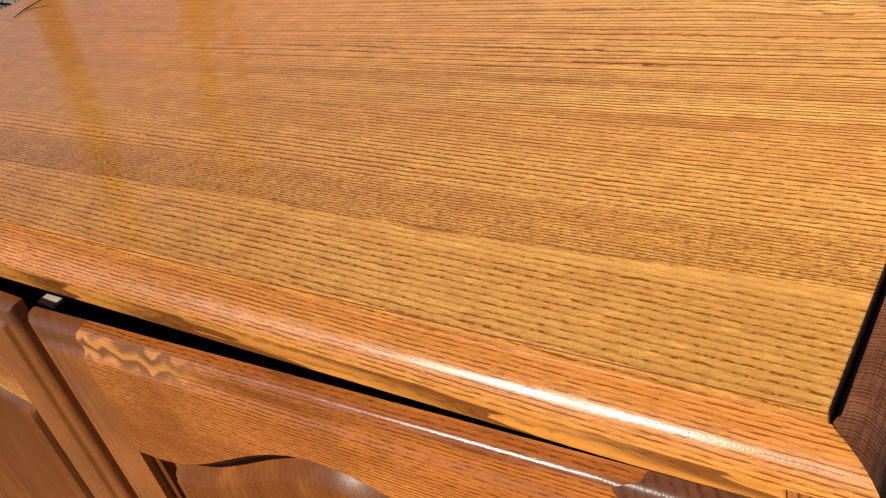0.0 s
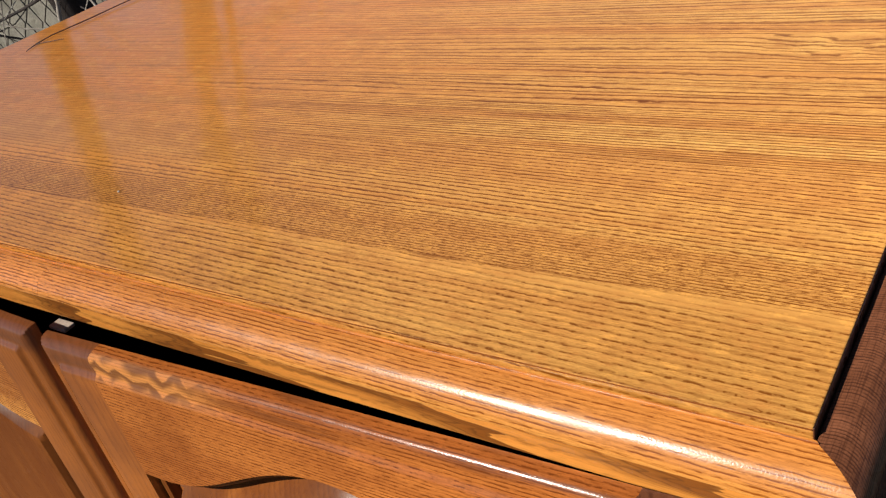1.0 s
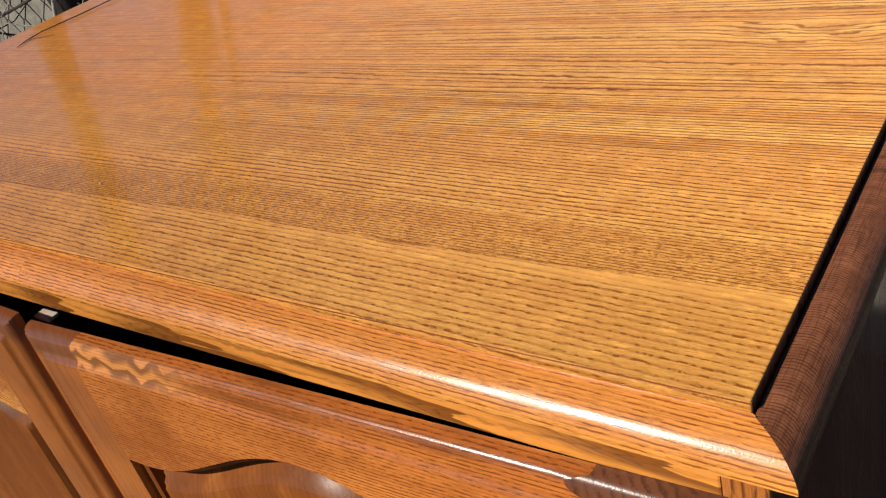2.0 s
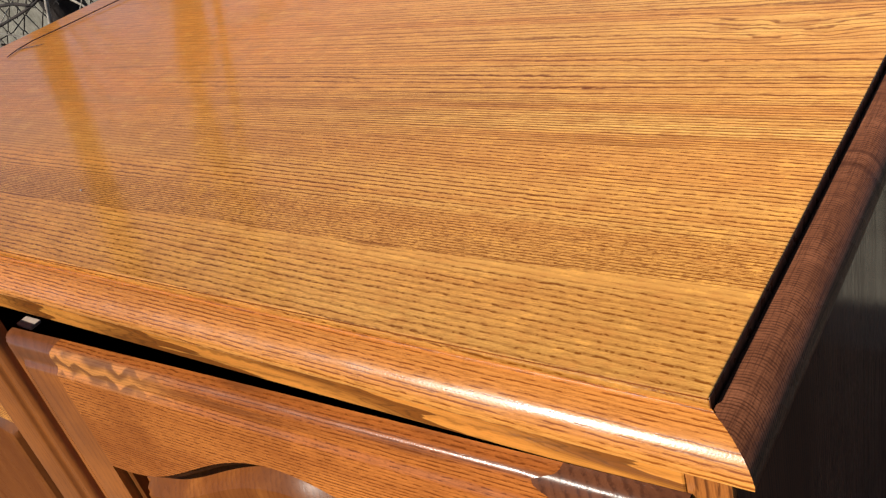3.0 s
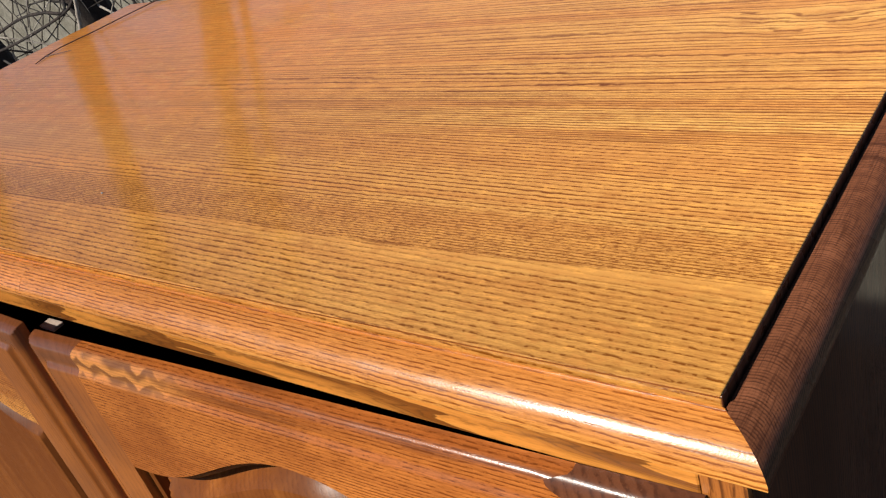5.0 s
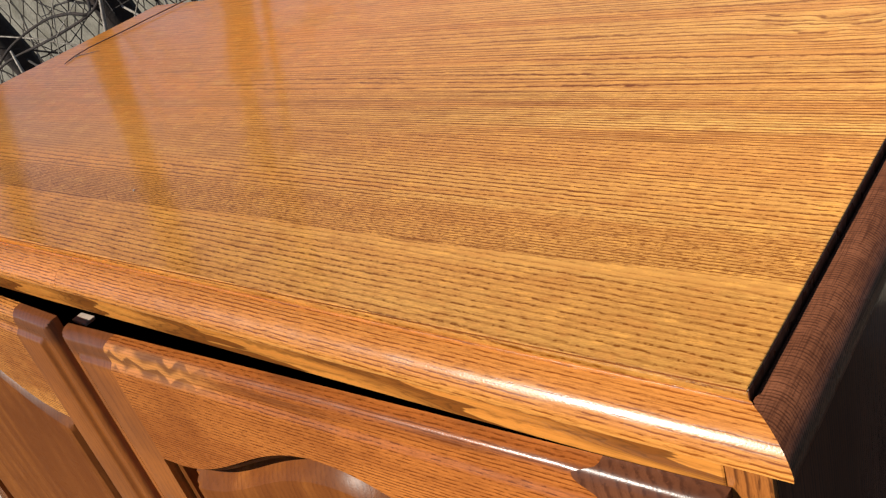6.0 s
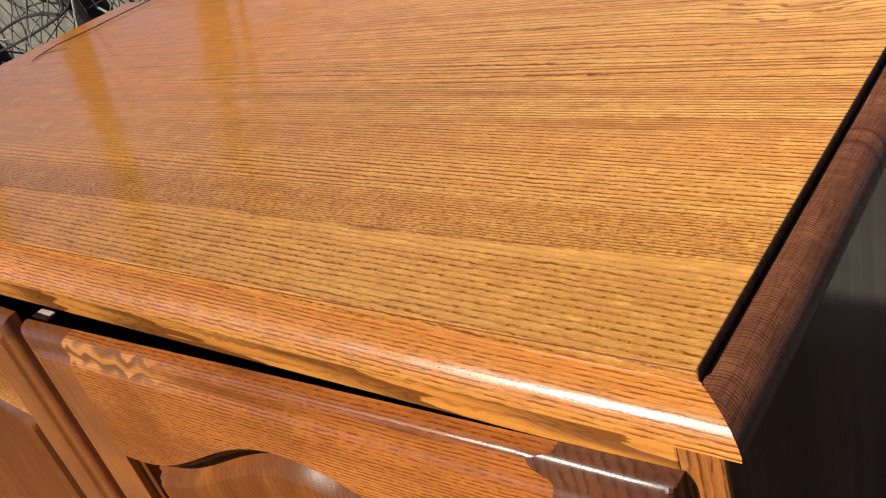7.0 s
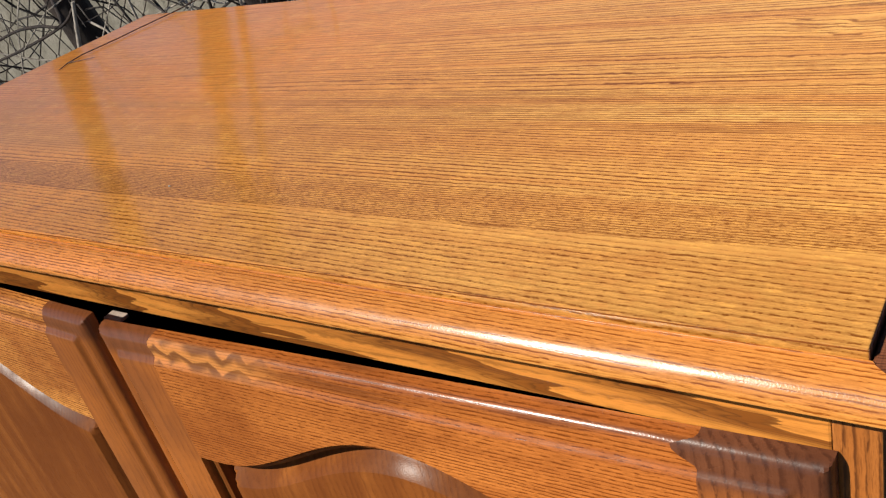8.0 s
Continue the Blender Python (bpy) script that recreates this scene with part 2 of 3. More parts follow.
    keep = mul(keep, net.span(b, 0.235, 0.30, 1.0, 0.62))
    off = net.math("ABSOLUTE", sub(place, 0.0545))
    keep = mul(keep, sub(1.0, mul(net.span(off, 0.0055, 0.0022), net.span(a, -0.34, -0.06, 0.1, 0.7))))
    edge = net.math("ABSOLUTE", sub(place, 0.060))
    tone = net.mix(mul(net.span(edge, 0.0009, 0.0003), mul(net.span(a, -0.05, -0.09, 0.0, 0.6), net.span(ripple, 0.4, 0.6))), tone, pore)
    tone = net.mix(mul(net.span(fibre, 0.40, 0.70, 0.0, 0.42), keep), tone, pore)
    tone = net.mix(mul(mul(net.span(fine_line, 0.50, 0.64), mul(back, 0.5)), keep), tone, pore)
    tone = net.mix(mul(net.span(ring, 1.0, 0.1), 0.12), tone, pore)
    tone = net.mix(mul(mul(early, add(net.span(b, 0.06, 0.05, 0.32, 0.38), mul(back, 0.30))), keep), tone, pore)
    tone = net.mix(mul(specks, mul(add(0.22, mul(speckle, 0.55)), keep)), tone, pore)
    tone = net.mix(mul(pores, mul(keep, net.span(b, 0.06, 0.05, 1.0, 0.92))), tone, pore)
    net.lacquer(tone, pores, 0.55, 1.0, 0.10, 0.5, 1.5)
    return net.mat


def rough_stuff(name, one, two, scale, rough=0.9, relief=0.01, fine=8.0):
    net = Net(name)
    big = net.noise(net.coord, scale, 5.0, 0.6)
    small = net.noise(net.coord, scale * fine, 4.0, 0.7)
    tone = net.mix(net.span(big, 0.35, 0.65), one, two)
    tone = net.mix(net.span(small, 0.45, 0.8, 0.0, 0.55), tone, tuple(v * 0.45 for v in one))
    net.set(base=tone, Roughness=rough)
    net.bump(net.math("ADD", big, small), 0.6, relief)
    return net.mat


top_wood = veneer("top_wood", (0.858, 0.452, 0.081), (0.690, 0.283, 0.044), (0.178, 0.043, 0.0003))
# warm here is redder wood plus reflected sky, both as colour
front_wood = wood("front_wood", (0.85, 0.395, 0.062), (0.73, 0.272, 0.038), (0.25, 0.052, 0.002), rings=400.0, dash=90.0, tilt=0.02, wobble=0.5, coat_rough=0.27, relief=1.7, blotch=0.5, warm=(-0.15, -0.45, (1.0, 0.400, 0.088)), pooled=(-0.0085, -0.0015, (0.74, 0.268, 0.050)))
# the shade on the side mouldings is put into this darker brown
shaded_mould_wood = wood("shaded_moulding_wood", (0.275, 0.096, 0.032), (0.17, 0.057, 0.018), (0.040, 0.012, 0.004), rings=640.0, wobble=2.2, line=0.6, dash=110.0, strength=0.65, ring_dark=0.35, bow=-1.1, coat=0.25, coat_rough=0.3, combed=0.55, bands=((0.168, 0.0035), (0.180, 0.0022), (0.255, 0.003)))
fascia_wood = wood("fascia_wood", (0.80, 0.330, 0.044), (0.66, 0.240, 0.030), (0.13, 0.042, 0.007), across="z", rings=160.0, wobble=2.0, figure=1.5, line=0.4, dash=40.0, strength=0.4, ring_dark=0.25, flame=1.0, coat=0.25)
rail_wood = wood("rail_wood", (0.70, 0.228, 0.032), (0.47, 0.132, 0.018), (0.17, 0.036, 0.003), across="z", rings=400.0, wobble=1.6, figure=0.9, coat=0.5, coat_rough=0.22, relief=1.8, teeth=True, blotch=0.8, warm=(0.08, 0.30, (1.0, 0.46, 0.105)))
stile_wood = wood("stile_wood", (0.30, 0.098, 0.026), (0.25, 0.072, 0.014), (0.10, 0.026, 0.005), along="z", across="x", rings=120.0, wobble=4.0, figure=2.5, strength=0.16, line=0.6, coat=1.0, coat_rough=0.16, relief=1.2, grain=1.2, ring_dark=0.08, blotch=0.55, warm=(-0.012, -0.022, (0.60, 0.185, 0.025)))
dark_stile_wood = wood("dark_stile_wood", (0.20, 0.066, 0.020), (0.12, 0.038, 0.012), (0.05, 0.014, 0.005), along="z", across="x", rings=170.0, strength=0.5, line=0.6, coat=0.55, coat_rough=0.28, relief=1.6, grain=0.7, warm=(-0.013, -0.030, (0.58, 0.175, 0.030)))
panel_wood = wood("panel_wood", (0.38, 0.120, 0.017), (0.22, 0.060, 0.009), (0.12, 0.030, 0.005), along="z", across="x", rings=200.0, wobble=4.0, figure=3.0, strength=0.25, line=0.6, ring_dark=0.10, grain=0.8, blotch=0.9, coat=0.14, coat_rough=0.30, relief=1.4)
post_wood = wood("post_wood", (0.52, 0.185, 0.028), (0.40, 0.125, 0.018), (0.12, 0.034, 0.006), along="z", across="x", rings=240.0, dash=60.0, coat_rough=0.15)
# same wood as elsewhere; the dark tone holds the shade of the cabinet's side
shaded_side_wood = wood("shaded_side_wood", (0.20, 0.070, 0.022), (0.12, 0.040, 0.012), (0.04, 0.013, 0.005), along="z", across="y", rings=350.0, dash=8.0, coat_rough=0.1, wet=0.7)
# near black: the darkness inside the cabinet is painted into the wood
shaded_inner_wood = wood("shaded_inner_wood", (0.06, 0.03, 0.012), (0.04, 0.02, 0.008), (0.02, 0.01, 0.006), across="z", coat=0.0)
cream_plastic = rough_stuff("cream_plastic", (0.50, 0.40, 0.33), (0.42, 0.33, 0.27), 60.0, 0.45, 0.0005)
concrete = rough_stuff("concrete", (0.24, 0.222, 0.18), (0.15, 0.138, 0.105), 5.0, 0.95, 0.02)
earth = rough_stuff("earth", (0.085, 0.062, 0.042), (0.05, 0.036, 0.025), 4.0, 0.95, 0.02)
bark = rough_stuff("bark", (0.034, 0.022, 0.017), (0.016, 0.011, 0.009), 30.0, 0.9, 0.004)
pale_twig = rough_stuff("pale_twig", (0.42, 0.38, 0.32), (0.26, 0.22, 0.18), 60.0, 0.8, 0.001)
dark_twig = rough_stuff("dark_twig", (0.036, 0.027, 0.022), (0.018, 0.014, 0.012), 60.0, 0.8, 0.001)
brown_twig = rough_stuff("brown_twig", (0.15, 0.075, 0.048), (0.09, 0.045, 0.03), 90.0, 0.7, 0.0004)
rusty_wire = rough_stuff("rusty_wire", (0.11, 0.09, 0.07), (0.06, 0.045, 0.035), 70.0, 0.7, 0.0005)
pebble_stone = rough_stuff("pebble_stone", (0.55, 0.52, 0.44), (0.34, 0.32, 0.27), 30.0, 0.9, 0.002)


# ---- helpers for meshes ----
def part(name, bm, material, parent=None, label=""):
    mesh = bpy.data.meshes.new(name)
    bmesh.ops.recalc_face_normals(bm, faces=bm.faces)
    bm.to_mesh(mesh)
    bm.free()
    mesh.materials.append(material)
    ob = new(name, mesh)
    ob.parent = parent
    return tagged(ob, label)


def smooth(ob, angle=35):
    mesh = ob.data
    mesh.shade_smooth()
    bm = bmesh.new()
    bm.from_mesh(mesh)
    for e in bm.edges:
        e.smooth = not (len(e.link_faces) == 2 and e.calc_face_angle(0) > radians(angle))
    bm.to_mesh(mesh)
    bm.free()
    return ob


def box(x0, x1, y0, y1, z0, z1, bevel=0.001, segments=2):
    bm = bmesh.new()
    bmesh.ops.create_cube(bm, size=1)
    for v in bm.verts:
        v.co = ((x0 + x1) / 2 + v.co.x * (x1 - x0), (y0 + y1) / 2 + v.co.y * (y1 - y0), (z0 + z1) / 2 + v.co.z * (z1 - z0))
    if bevel:
        bmesh.ops.bevel(bm, geom=bm.edges[:], offset=bevel, segments=segments, profile=0.5, affect="EDGES")
    return bm


def sheet(points, faces):
    bm = bmesh.new()
    made = [bm.verts.new(p) for p in points]
    for f in faces:
        bm.faces.new([made[i] for i in f])
    return bm


def slab(columns, rows, front, back):
    """A closed slab: front(u, v) and back(u, v) give the points of its two faces over a grid."""
    bm = bmesh.new()
    f = [[bm.verts.new(front(u, v)) for v in rows] for u in columns]
    b = [[bm.verts.new(back(u, v)) for v in rows] for u in columns]
    n, m = len(columns), len(rows)
    for i in range(n - 1):
        for j in range(m - 1):
            bm.faces.new((f[i][j], f[i + 1][j], f[i + 1][j + 1], f[i][j + 1]))
            bm.faces.new((b[i][j], b[i][j + 1], b[i + 1][j + 1], b[i + 1][j]))
    for i in range(n - 1):
        for j in (0, m - 1):
            bm.faces.new((f[i][j], b[i][j], b[i + 1][j], f[i + 1][j]))
    for j in range(m - 1):
        for i in (0, n - 1):
            bm.faces.new((f[i][j], f[i][j + 1], b[i][j + 1], b[i][j]))
    return bm


def step_curve(table, d):
    """The height at d along a table of (distance, height)."""
    return float(np.interp(d, [p[0] for p in table], [p[1] for p in table]))


def tube(bm, points, radii, sides=5):
    """A tube of given radii along points, added to bm."""
    last = None
    for i, p in enumerate(points):
        p = Vector(p)
        ahead = (Vector(points[min(i + 1, len(points) - 1)]) - Vector(points[max(i - 1, 0)])).normalized()
        side = ahead.cross(Vector((0.3, 0.2, 0.93))).normalized()
        up = side.cross(ahead)
        r = radii[i]
        loop = [bm.verts.new(p + r * (math.cos(2 * math.pi * k / sides) * side + math.sin(2 * math.pi * k / sides) * up)) for k in range(sides)]
        if last:
            for k in range(sides):
                bm.faces.new((last[k], last[(k + 1) % sides], loop[(k + 1) % sides], loop[k]))
        else:
            bm.faces.new(loop[::-1])
        last = loop
    bm.faces.new(last)


# ---- setting ----
TOP = 1.45
WIDE, DEPTH = 0.987, 0.493
bm = bmesh.new()
bmesh.ops.create_grid(bm, x_segments=60, y_segments=60, size=60)
for v in bm.verts:
    far = max(0.0, v.co.length - 3)
    v.co.z = 0.05 * min(far, 1) * noise.noise(v.co * 0.3)
ground = tagged(part("ground", bm, earth), "dark bare earth yard", "ground", kind="structure")
wall = tagged(part("wall_north", box(-9, 5, 3.0, 3.25, -0.1, 1.25, 0.02), concrete), "weathered grey concrete yard wall", "wall", kind="structure")

slab_floor = tagged(part("pavement", box(-6.5, 4.5, 1.72, 2.98, -0.05, 0.012, 0.004), concrete), "pale weathered concrete strip along the fence", "pavement", kind="structure")

# ---- the cabinet ----
cabinet = tagged(new("cabinet"), "glossy honey-brown ash wooden sideboard with two ajar doors", "cabinet")
top_panel = part("top_panel", box(-WIDE, 0, 0, DEPTH, TOP - 0.018, TOP, 0.0006, 2), top_wood, cabinet, "glossy amber ash veneer top with dashed grain")

LIP = [(-0.001, -0.0175), (-0.001, -0.0085), (0.0004, -0.0085), (0.0006, -0.0050), (0.0008, -0.0045), (0.0014, -0.0042), (0.0021, -0.0042), (0.00225, -0.00428), (0.00235, -0.0045), (0.0024, -0.0049), (0.0036, -0.0048),
       (0.0060, -0.0046), (0.0085, -0.0047), (0.0110, -0.0052), (0.0138, -0.0063), (0.0162, -0.0079), (0.0183, -0.0100), (0.0198, -0.0123), (0.0206, -0.0145), (0.0206, -0.0163), (0.0202, -0.0173), (0.0160, -0.0175)]


PLAIN_LIP = LIP[:2] + [(0.0004, -0.0085), (0.0010, -0.0062), (0.0013, -0.0053), (0.0018, -0.0049), (0.0026, -0.0048)] + LIP[10:]


def moulding(name, material, ends, label, profile=LIP, stock=0.0):
    """A length of edge moulding; ends(u, z) gives the two end points of a line of the profile. stock: where in the tree its wood comes from."""
    bm = bmesh.new()
    rows = [[bm.verts.new(p) for p in ends(u, TOP + z - stock)] for u, z in profile]
    for a, b in zip(rows, rows[1:] + rows[:1]):
        bm.faces.new((a[0], a[1], b[1], b[0]))
    bm.faces.new([r[0] for r in rows])
    bm.faces.new([r[1] for r in rows[::-1]])
    ob = smooth(part(name, bm, material, cabinet, label), 40)
    ob.location.z = stock
    return ob


JOIN = -0.4345
moulding("front_moulding", front_wood, lambda u, z: ((JOIN + 0.0001, -u, z), (u, -u, z)), "sunlit rounded orange front moulding")
moulding("front_moulding", front_wood, lambda u, z: ((-WIDE - u, -u, z), (JOIN - 0.0001, -u, z)), "redder length of the front moulding", stock=0.41)
moulding("side_moulding", shaded_mould_wood, lambda u, z: ((u, -u, z), (u, DEPTH, z)), "shaded brown rounded side moulding", PLAIN_LIP)
moulding("side_moulding", shaded_mould_wood, lambda u, z: ((-WIDE - u, -u, z), (-WIDE - u, DEPTH, z)), "rounded side moulding", PLAIN_LIP)

# the panel's end face lies in shade; this thin dark strip paints it
part("edge_shade", box(-0.0008, 0.0003, 0.0002, DEPTH, TOP - 0.0178, TOP - 0.0007, 0.0002, 1), dark_stile_wood, cabinet, "added dark strip for the shade on the top's end")
part("glue_line", box(-WIDE + 0.0004, -0.0004, -0.0003, 0.0003, TOP - 0.0013, TOP - 0.0008, 0), panel_wood, cabinet, "dark line of glue under the veneer")

FACE = 0.001
# each side board: face in the shaded tone, front edge in the sunlit one
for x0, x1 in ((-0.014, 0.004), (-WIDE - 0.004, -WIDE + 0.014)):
    part("side_panel", box(x0, x1, FACE + 0.004, DEPTH - 0.006, 0.0, TOP - 0.018, 0.0008), shaded_side_wood, cabinet, "side panel with vertical grain")
    part("front_post", box(x0, x1, FACE, FACE + 0.004, 0.0, TOP - 0.018, 0.0008), post_wood, cabinet, "narrow sunlit lipping of the side")
part("fascia", box(-WIDE + 0.014, -0.014, FACE, FACE + 0.02, TOP - 0.056, TOP - 0.018, 0.0012), fascia_wood, cabinet, "amber front rail with cathedral grain")
part("back_panel", box(-WIDE + 0.014, -0.014, DEPTH - 0.018, DEPTH - 0.008, 0.06, TOP - 0.018, 0), shaded_inner_wood, cabinet)
part("bottom_panel", box(-WIDE + 0.014, -0.014, FACE + 0.004, DEPTH - 0.018, 0.10, 0.118, 0), shaded_inner_wood, cabinet)
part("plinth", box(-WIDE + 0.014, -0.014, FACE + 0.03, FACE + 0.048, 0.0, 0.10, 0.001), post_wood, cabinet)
part("shelf", box(-WIDE + 0.014, -0.014, FACE + 0.06, DEPTH - 0.018, 0.75, 0.766, 0), shaded_inner_wood, cabinet)
part("door_catch", box(-0.488, -0.470, FACE - 0.004, FACE + 0.005, TOP - 0.0668, TOP - 0.0640, 0.0008), cream_plastic, cabinet, "small cream plastic door catch")

# thickness of a door's frame at a distance from its outer edge, and of its raised panel from the panel's edge
EDGE = [(0.0, 0.0020), (0.0002, 0.0040), (0.0008, 0.0062), (0.0018, 0.0080), (0.0034, 0.0096), (0.0056, 0.0106), (0.0082, 0.0109), (0.0108, 0.0107), (0.0130, 0.0105), (0.0143, 0.0107), (0.0155, 0.0115), (0.0168, 0.0127), (0.0180, 0.0136), (0.0196, 0.0140), (0.6, 0.0140)]
RAISE = [(0.0, 0.0), (0.002, 0.0), (0.0026, 0.0080), (0.0048, 0.0096), (0.0076, 0.0086), (0.0082, -0.0010), (0.0105, -0.0010), (0.0125, 0.0003), (0.0160, 0.0052), (0.0200, 0.0101), (0.0228, 0.0128), (0.0262, 0.0136), (0.032, 0.0137), (0.6, 0.0137)]
EDGE_STEPS = [p[0] for p in EDGE[:-1]]
RAISE_STEPS = [p[0] for p in RAISE[:-1]]
TALL, STILE = 1.22, 0.053


def inside(a, b, steps):
    """Grid lines from a to b, close together at both ends."""
    low = [a + s for s in steps if s < (b - a) / 2]
    return low + [a + (b - a) * k / 12 for k in range(1, 12) if low[-1] + 0.004 < a + (b - a) * k / 12 < b - (low[-1] - a) - 0.004] + [b - (v - a) for v in low[::-1]]


def cabinet_door(wide, hinge, turn, hinge_right, hinge_wood):
    """A door of frame and raised panel, whose upper hinge corner is at the pose; it reaches away from the hinge."""
    half, rise = wide / 2 - STILE, 0.052
    reach = half - 0.015

    def arch(x):
        d = min(abs(x - wide / 2) / reach, 1.0)
        return -0.097 + rise * 0.5 * (1 + math.cos(math.pi * d))

    def depth(x, z):
        return step_curve(EDGE, max(0.0, min(x, wide - x, -z, TALL + z)))

    xs = (lambda x: -x) if hinge_right else (lambda x: x)
    tops = [-s for s in EDGE_STEPS]
    foot = [-TALL + s for s in EDGE_STEPS][::-1]

    def joint(x, z):
        d = -z
        swell = d / 0.0034 if d < 0.0034 else 1.0 - (d - 0.0034) / 0.012
        off = 0.011 * (0.5 - 0.5 * math.cos(math.pi * min(1.0, max(0.0, swell))))
        if abs(x - STILE) < 1e-6:
            return x + off
        return x + 0.2 * off if abs(x - wide + STILE) < 1e-6 else x

    def face(x, z):
        return (xs(joint(x, z)), -depth(x, z), z)

    def rear(x, z):
        return (xs(x), 0.0, z)

    lower = -TALL + 0.085

    def panel_top(x):
        return arch(min(max(x, STILE), wide - STILE)) + 0.001

    def panel_face(x, v):
        z = v_to_z(x, v)
        d = min(x - STILE, wide - STILE - x, panel_top(x) - z, z - lower)
        return (xs(x), -step_curve(RAISE, max(0.0, d)), z)

    def v_to_z(x, v):
        top = panel_top(x)
        return top + v if v > -0.2 else (top - 0.2) + (v + 0.2) / (-0.097 - lower - 0.2 + 0.001) * (top - 0.2 - lower)

    columns = inside(STILE, wide - STILE, RAISE_STEPS)
    columns = sorted(set(columns + [STILE + 0.04 + (wide - 2 * STILE - 0.08) * k / 40 for k in range(41)]))
    bottom = -(-0.097 - lower + 0.001)
    rows = [-s for s in RAISE_STEPS] + [-0.06, -0.1, -0.15, -0.2, -0.3, -0.5, -0.8] + [bottom + s for s in RAISE_STEPS[::-1]]
    door = smooth(part("door", slab(columns, rows, panel_face, lambda x, v: (xs(x), 0.008, v_to_z(x, v))), panel_wood, cabinet, "brown raised-panel cabinet door standing slightly ajar"), 30)
    for a, b in ((0.0, STILE), (wide - STILE, wide)):
        near = EDGE_STEPS + [STILE]
        columns = [a + s for s in near] if a == 0 else [b - s for s in near[::-1]]
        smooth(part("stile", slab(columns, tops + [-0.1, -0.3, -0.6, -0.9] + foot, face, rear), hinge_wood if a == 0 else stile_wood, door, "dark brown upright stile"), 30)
    columns = [STILE + (wide - 2 * STILE) * k / 60 for k in range(61) if k == 0 or k > 2]
    rows = [-s for s in EDGE_STEPS] + [-0.04, None]
    smooth(part("top_rail", slab(columns, rows, lambda x, z: face(x, arch(x) if z is None else z), lambda x, z: rear(x, arch(x) if z is None else z)), rail_wood, door, "orange arched top rail with wavy grain"), 30)
    smooth(part("bottom_rail", slab([STILE, wide / 2, wide - STILE], [lower] + foot, face, rear), rail_wood, door), 30)
    door.matrix_basis = Matrix.Translation(hinge) @ pose(0, 0, 0, 0, 0, turn)
    return door


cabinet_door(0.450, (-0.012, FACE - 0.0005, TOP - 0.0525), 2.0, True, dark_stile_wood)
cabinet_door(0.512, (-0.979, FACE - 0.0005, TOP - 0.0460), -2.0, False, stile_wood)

# ---- the yard behind ----
rng = random.Random(5)
FENCE = 1.2
fence = tagged(new("chain_link_fence"), "rusty chain-link wire fence behind the sideboard", "fence")
bm = bmesh.new()
MESH = 0.09
count = 44
for k in range(count):
    x0 = -4.2 + k * MESH
    for lean in (1, -1):
        pts, radii = [], []
        for i in range(31):
            z = 0.08 + i * MESH * 0.5
            x = x0 + lean * (MESH / 4 if i % 2 else -MESH / 4) + (MESH / 2 if lean < 0 else 0) + rng.uniform(-1, 1) * 0.003
            pts.append((x, FENCE + (0.002 if (i % 2) ^ (lean > 0) else -0.002) + 0.02 * noise.noise((x, z, 3.0)), z))
            radii.append(0.0022)
        tube(bm, pts, radii, 4)
tagged(part("wire_mesh", bm, rusty_wire, fence, "rusty diamond wire mesh"), kind="stuff")
for z in (0.09, 1.44):
    bm = bmesh.new()
    tube(bm, [(-4.2 + 0.2 * i, FENCE - 0.006, z + 0.008 * math.sin(i * 1.7)) for i in range(20)], [0.002] * 20, 5)
    part("line_wire", bm, rusty_wire, fence)


def trunk(foot, head, r0, r1, bends=0.015, kinks=()):
    bm = bmesh.new()
    foot, head = Vector(foot), Vector(head)
    pts = [foot.lerp(head, i / 14) + Vector((bends * noise.noise((i * 0.5, foot.x, 1)), bends * noise.noise((i * 0.5, foot.x, 7)), 0)) for i in range(15)]
    if kinks:
        for p in pts:
            p.x = step_curve(kinks, p.z)
    tube(bm, pts, [(r0 + (r1 - r0) * i / 14) * (1 + 0.5 * noise.noise((i * 1.7, foot.x, 4))) for i in range(15)], 9)
    return bm


def limb(plant, points, r0, r1, material, label="dark bending limb"):
    """A bending limb through the points, eased and thinning to its end."""
    points = [Vector(p) for p in points]
    line = []
    for i in range(len(points) - 1):
        before, after = points[max(i - 1, 0)], points[min(i + 2, len(points) - 1)]
        p, q = points[i], points[i + 1]
        for k in range(5):
            u = k / 5
            line.append(0.5 * (2 * p + (q - before) * u + (2 * before - 5 * p + 4 * q - after) * u * u + (3 * p - before - 3 * q + after) * u ** 3))
    line.append(points[-1])
    bm = bmesh.new()
    n = len(line)
    tube(bm, line, [(r0 + (r1 - r0) * i / (n - 1)) * (1 + 0.35 * noise.noise((i * 0.9, r0 * 900, 2))) for i in range(n)], 7)
    return smooth(part("limb", bm, material, plant, label), 60)


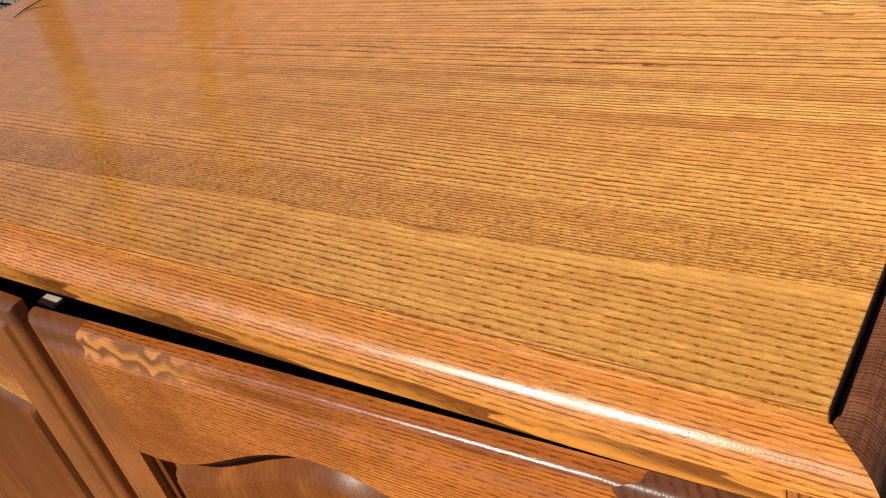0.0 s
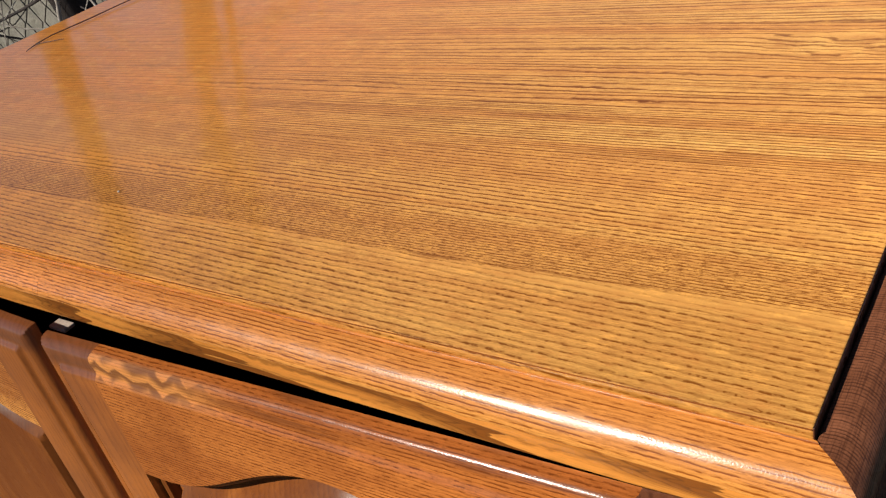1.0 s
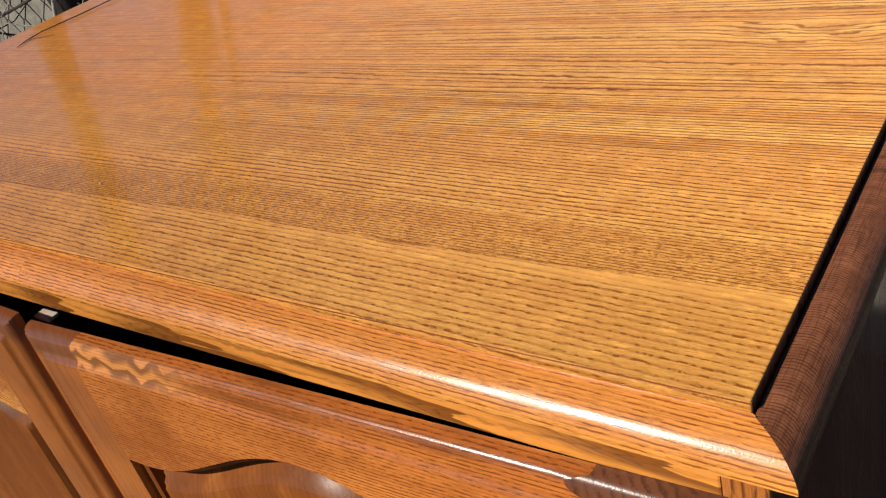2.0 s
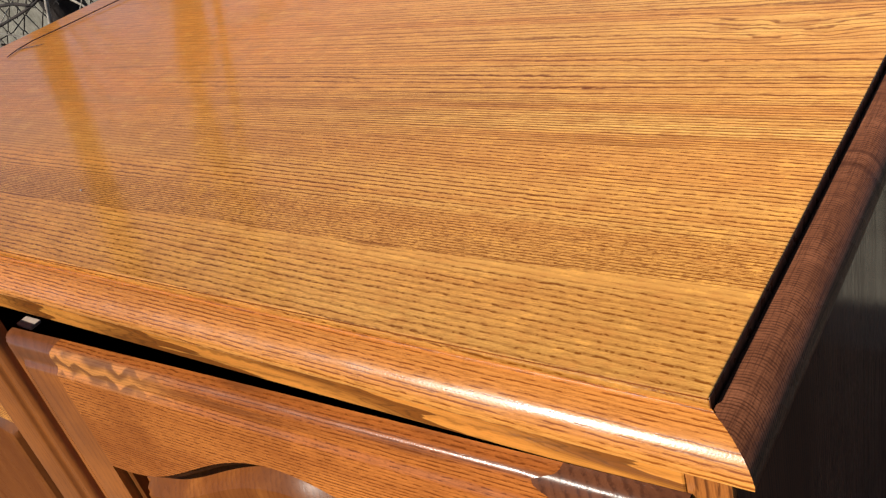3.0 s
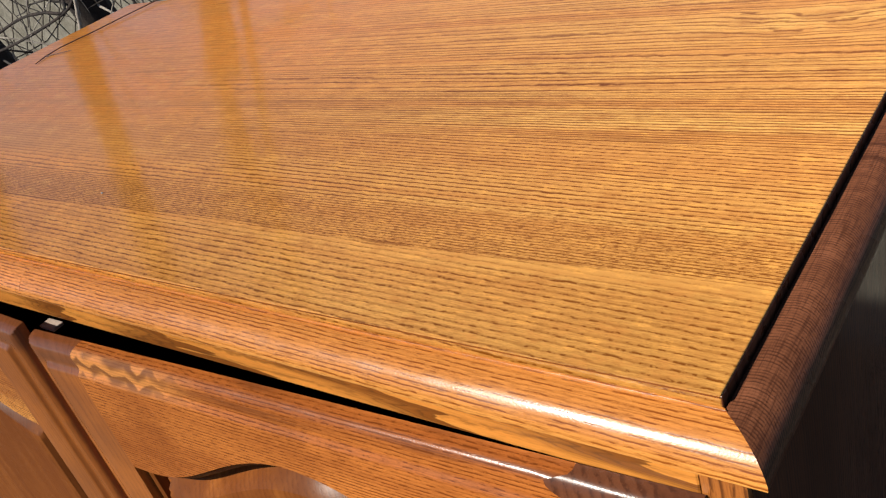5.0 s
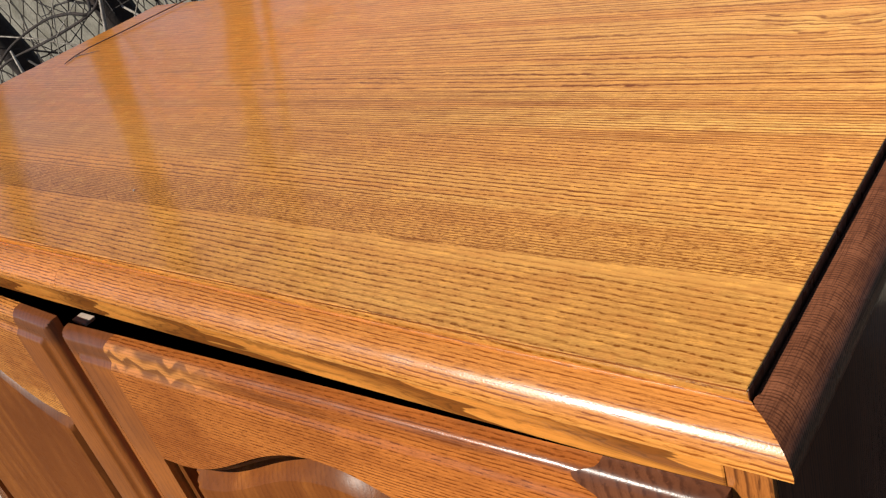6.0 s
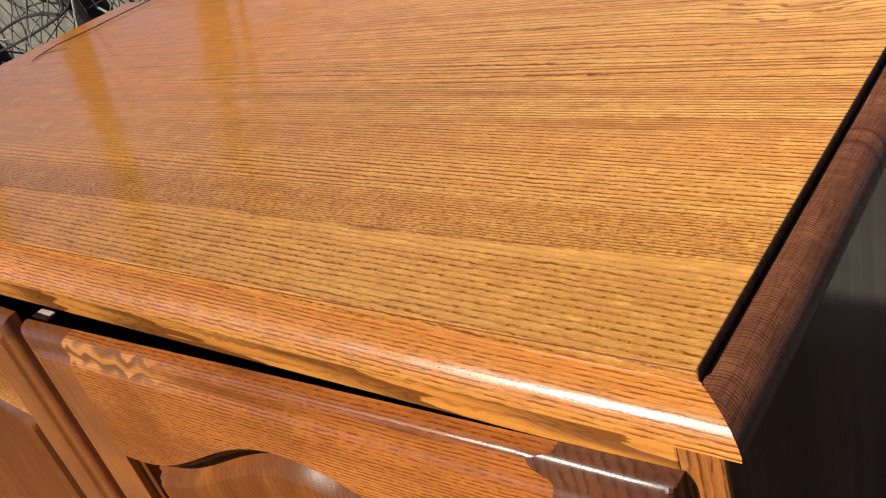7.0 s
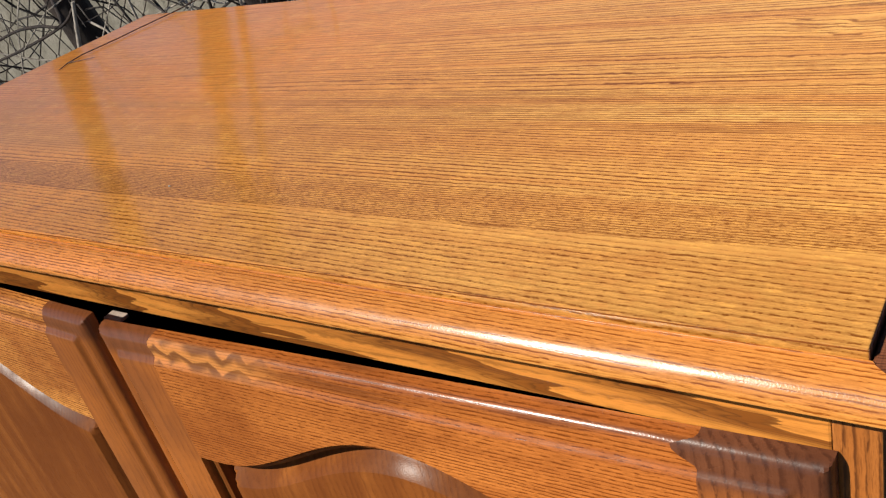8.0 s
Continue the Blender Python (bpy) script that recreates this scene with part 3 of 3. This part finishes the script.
def shrub(foot, head, r0, r1, twigs, fork=1.0, kinks=()):
    """A bare shrub; its trunk ends at the share fork of its height, in thinner limbs."""
    plant = tagged(new("shrub"), "bare leafless shrub with dark trunk against the fence", "shrub", "bare shrubs")
    foot, head = Vector(foot), Vector(head)
    end = foot.lerp(head, fork)
    smooth(part("trunk", trunk(foot, end, r0, r0 + (r1 - r0) * fork, kinks=kinks), bark, plant, "dark rough trunk"), 60)
    if fork < 1.0:
        for side in (-1.0, 0.15, 0.8):
            reach = (head - end) * 0.6
            limb(plant, [end - Vector((0, 0, 0.02)), end + reach * 0.25 + Vector((0.06 * side, 0.02, 0)), end + reach * 0.6 + Vector((0.20 * side, 0.05 * side, 0)), end + reach + Vector((0.30 * side, 0.1 * side, 0))], r1 * 0.42, 0.006, bark)
    for material, share, name in ((dark_twig, 0.7, "branch_mass"), (pale_twig, 0.3, "twig_mass")):
        bm = bmesh.new()
        for _ in range(int(twigs * share)):
            p = foot.lerp(head, rng.uniform(0.26, 0.52))
            d = Vector((rng.uniform(-1, 1), rng.uniform(-0.3, 0.3), rng.uniform(-0.45, 0.6))).normalized()
            n = rng.randint(5, 9)
            pts, radii = [], []
            r = rng.uniform(0.002, 0.005) if material is dark_twig else rng.uniform(0.002, 0.004)
            for i in range(n):
                pts.append(p.copy())
                radii.append(r * (1 - 0.8 * i / n))
                d = (d + Vector((rng.uniform(-1, 1), rng.uniform(-0.6, 0.4), rng.uniform(-1, 0.8))) * 0.42).normalized()
                p = p + d * rng.uniform(0.05, 0.11)
                p.y = min(max(p.y, 0.7), FENCE + 0.3)
            tube(bm, pts, radii, 5)
        tagged(part(name, bm, material, plant), kind="stuff")
    return plant


thick = shrub((-1.95, 1.26, 0.0), (-1.92, 0.58, 3.4), 0.044, 0.032, 60, kinks=((0.0, -2.02), (1.2, -1.93), (1.45, -1.94), (1.7, -1.945), (1.95, -1.895), (3.4, -1.76)))
limb(thick, [(-1.48, 0.76, 1.47), (-1.545, 0.75, 1.405), (-1.62, 0.75, 1.368), (-1.82, 0.75, 1.322), (-2.04, 0.75, 1.281), (-2.25, 0.76, 1.22)], 0.0036, 0.0026, bark)
limb(thick, [(-1.93, 0.95, 1.42), (-1.75, 0.84, 1.40), (-1.62, 0.755, 1.371), (-1.69, 0.75, 1.3745), (-1.805, 0.75, 1.364), (-2.0, 0.75, 1.314), (-2.2, 0.77, 1.24)], 0.0038, 0.0026, bark)
limb(thick, [(-1.535, 0.72, 1.335), (-1.525, 0.725, 1.372), (-1.508, 0.73, 1.42)], 0.0045, 0.0035, pale_twig, "pale broken stub")
limb(thick, [(-1.636, 0.58, 1.300), (-1.640, 0.58, 1.335), (-1.652, 0.585, 1.365)], 0.0035, 0.0025, pale_twig, "pale broken stub")
middle = shrub((-1.34, 1.42, 0.0), (-1.50, 0.45, 3.3), 0.038, 0.030, 36, 0.53, ((0.0, -1.30), (1.3, -1.335), (1.5, -1.41), (1.8, -1.428), (3.3, -1.50)))
for k in range(7):
    x = -1.72 + 0.075 * k + rng.uniform(-0.02, 0.02)
    limb(middle, [(x, 0.98, 1.16), (x + rng.uniform(-0.02, 0.02), 0.97, 1.27), (x + rng.uniform(-0.05, 0.05), 0.96, 1.40)], rng.uniform(0.003, 0.005), 0.003, pale_twig if k % 2 else dark_twig, "thin upright shoot")
thin = shrub((-1.255, 1.42, 0.0), (-1.40, 0.50, 3.2), 0.012, 0.009, 16)
limb(thin, [(-1.10, 0.9, 1.61), (-1.25, 0.9, 1.665), (-1.38, 0.9, 1.70), (-1.58, 0.9, 1.81), (-1.74, 0.9, 1.90)], 0.009, 0.005, bark)
shrub((-2.66, 1.35, 0.0), (-2.56, 0.50, 3.3), 0.042, 0.032, 40)

bm = bmesh.new()
tube(bm, [(-0.919, 0.300, TOP + 0.0012), (-0.930, 0.321, TOP + 0.0014), (-0.933, 0.345, TOP + 0.0022), (-0.928, 0.40, TOP + 0.0020), (-0.926, 0.432, TOP + 0.0024), (-0.919, 0.495, TOP + 0.003), (-0.914, 0.55, TOP + 0.006)], [0.0004, 0.0008, 0.0007, 0.0008, 0.0007, 0.0008, 0.0006], 6)
tube(bm, [(-0.930, 0.321, TOP + 0.0014), (-0.914, 0.329, TOP + 0.0012), (-0.898, 0.337, TOP + 0.0009)], [0.0007, 0.0005, 0.0003], 5)
tagged(smooth(part("twig", bm, brown_twig)), "thin forked dry twig lying on the top", "twig")

bm = bmesh.new()
for _ in range(1500):
    p = Vector((rng.gauss(-2.3, 0.75), rng.gauss(0.35, 0.45), 0))
    if -WIDE - 0.1 < p.x < 0.1 and -0.1 < p.y < 0.6:
        continue
    r = rng.uniform(0.007, 0.022)
    m = Matrix.LocRotScale((p.x, p.y, r * 0.35), Euler((rng.uniform(0, 6), rng.uniform(0, 6), rng.uniform(0, 6))), (r, r * rng.uniform(0.6, 1), r * rng.uniform(0.5, 0.9)))
    bmesh.ops.create_icosphere(bm, subdivisions=1, radius=1, matrix=m)
tagged(part("gravel", bm, pebble_stone), "loose pale gravel on the yard ground", "gravel", kind="stuff")

bm = bmesh.new()
bmesh.ops.create_icosphere(bm, subdivisions=2, radius=0.0007, matrix=Matrix.Translation((-0.46, 0.07, TOP + 0.0005)))
for v in bm.verts:
    v.co += Vector((1, 1, 0.4)) * 0.0003 * noise.noise(v.co * 2500)
tagged(part("crumb", bm, pebble_stone), "tiny pale crumb lying on the glossy top", "crumb")
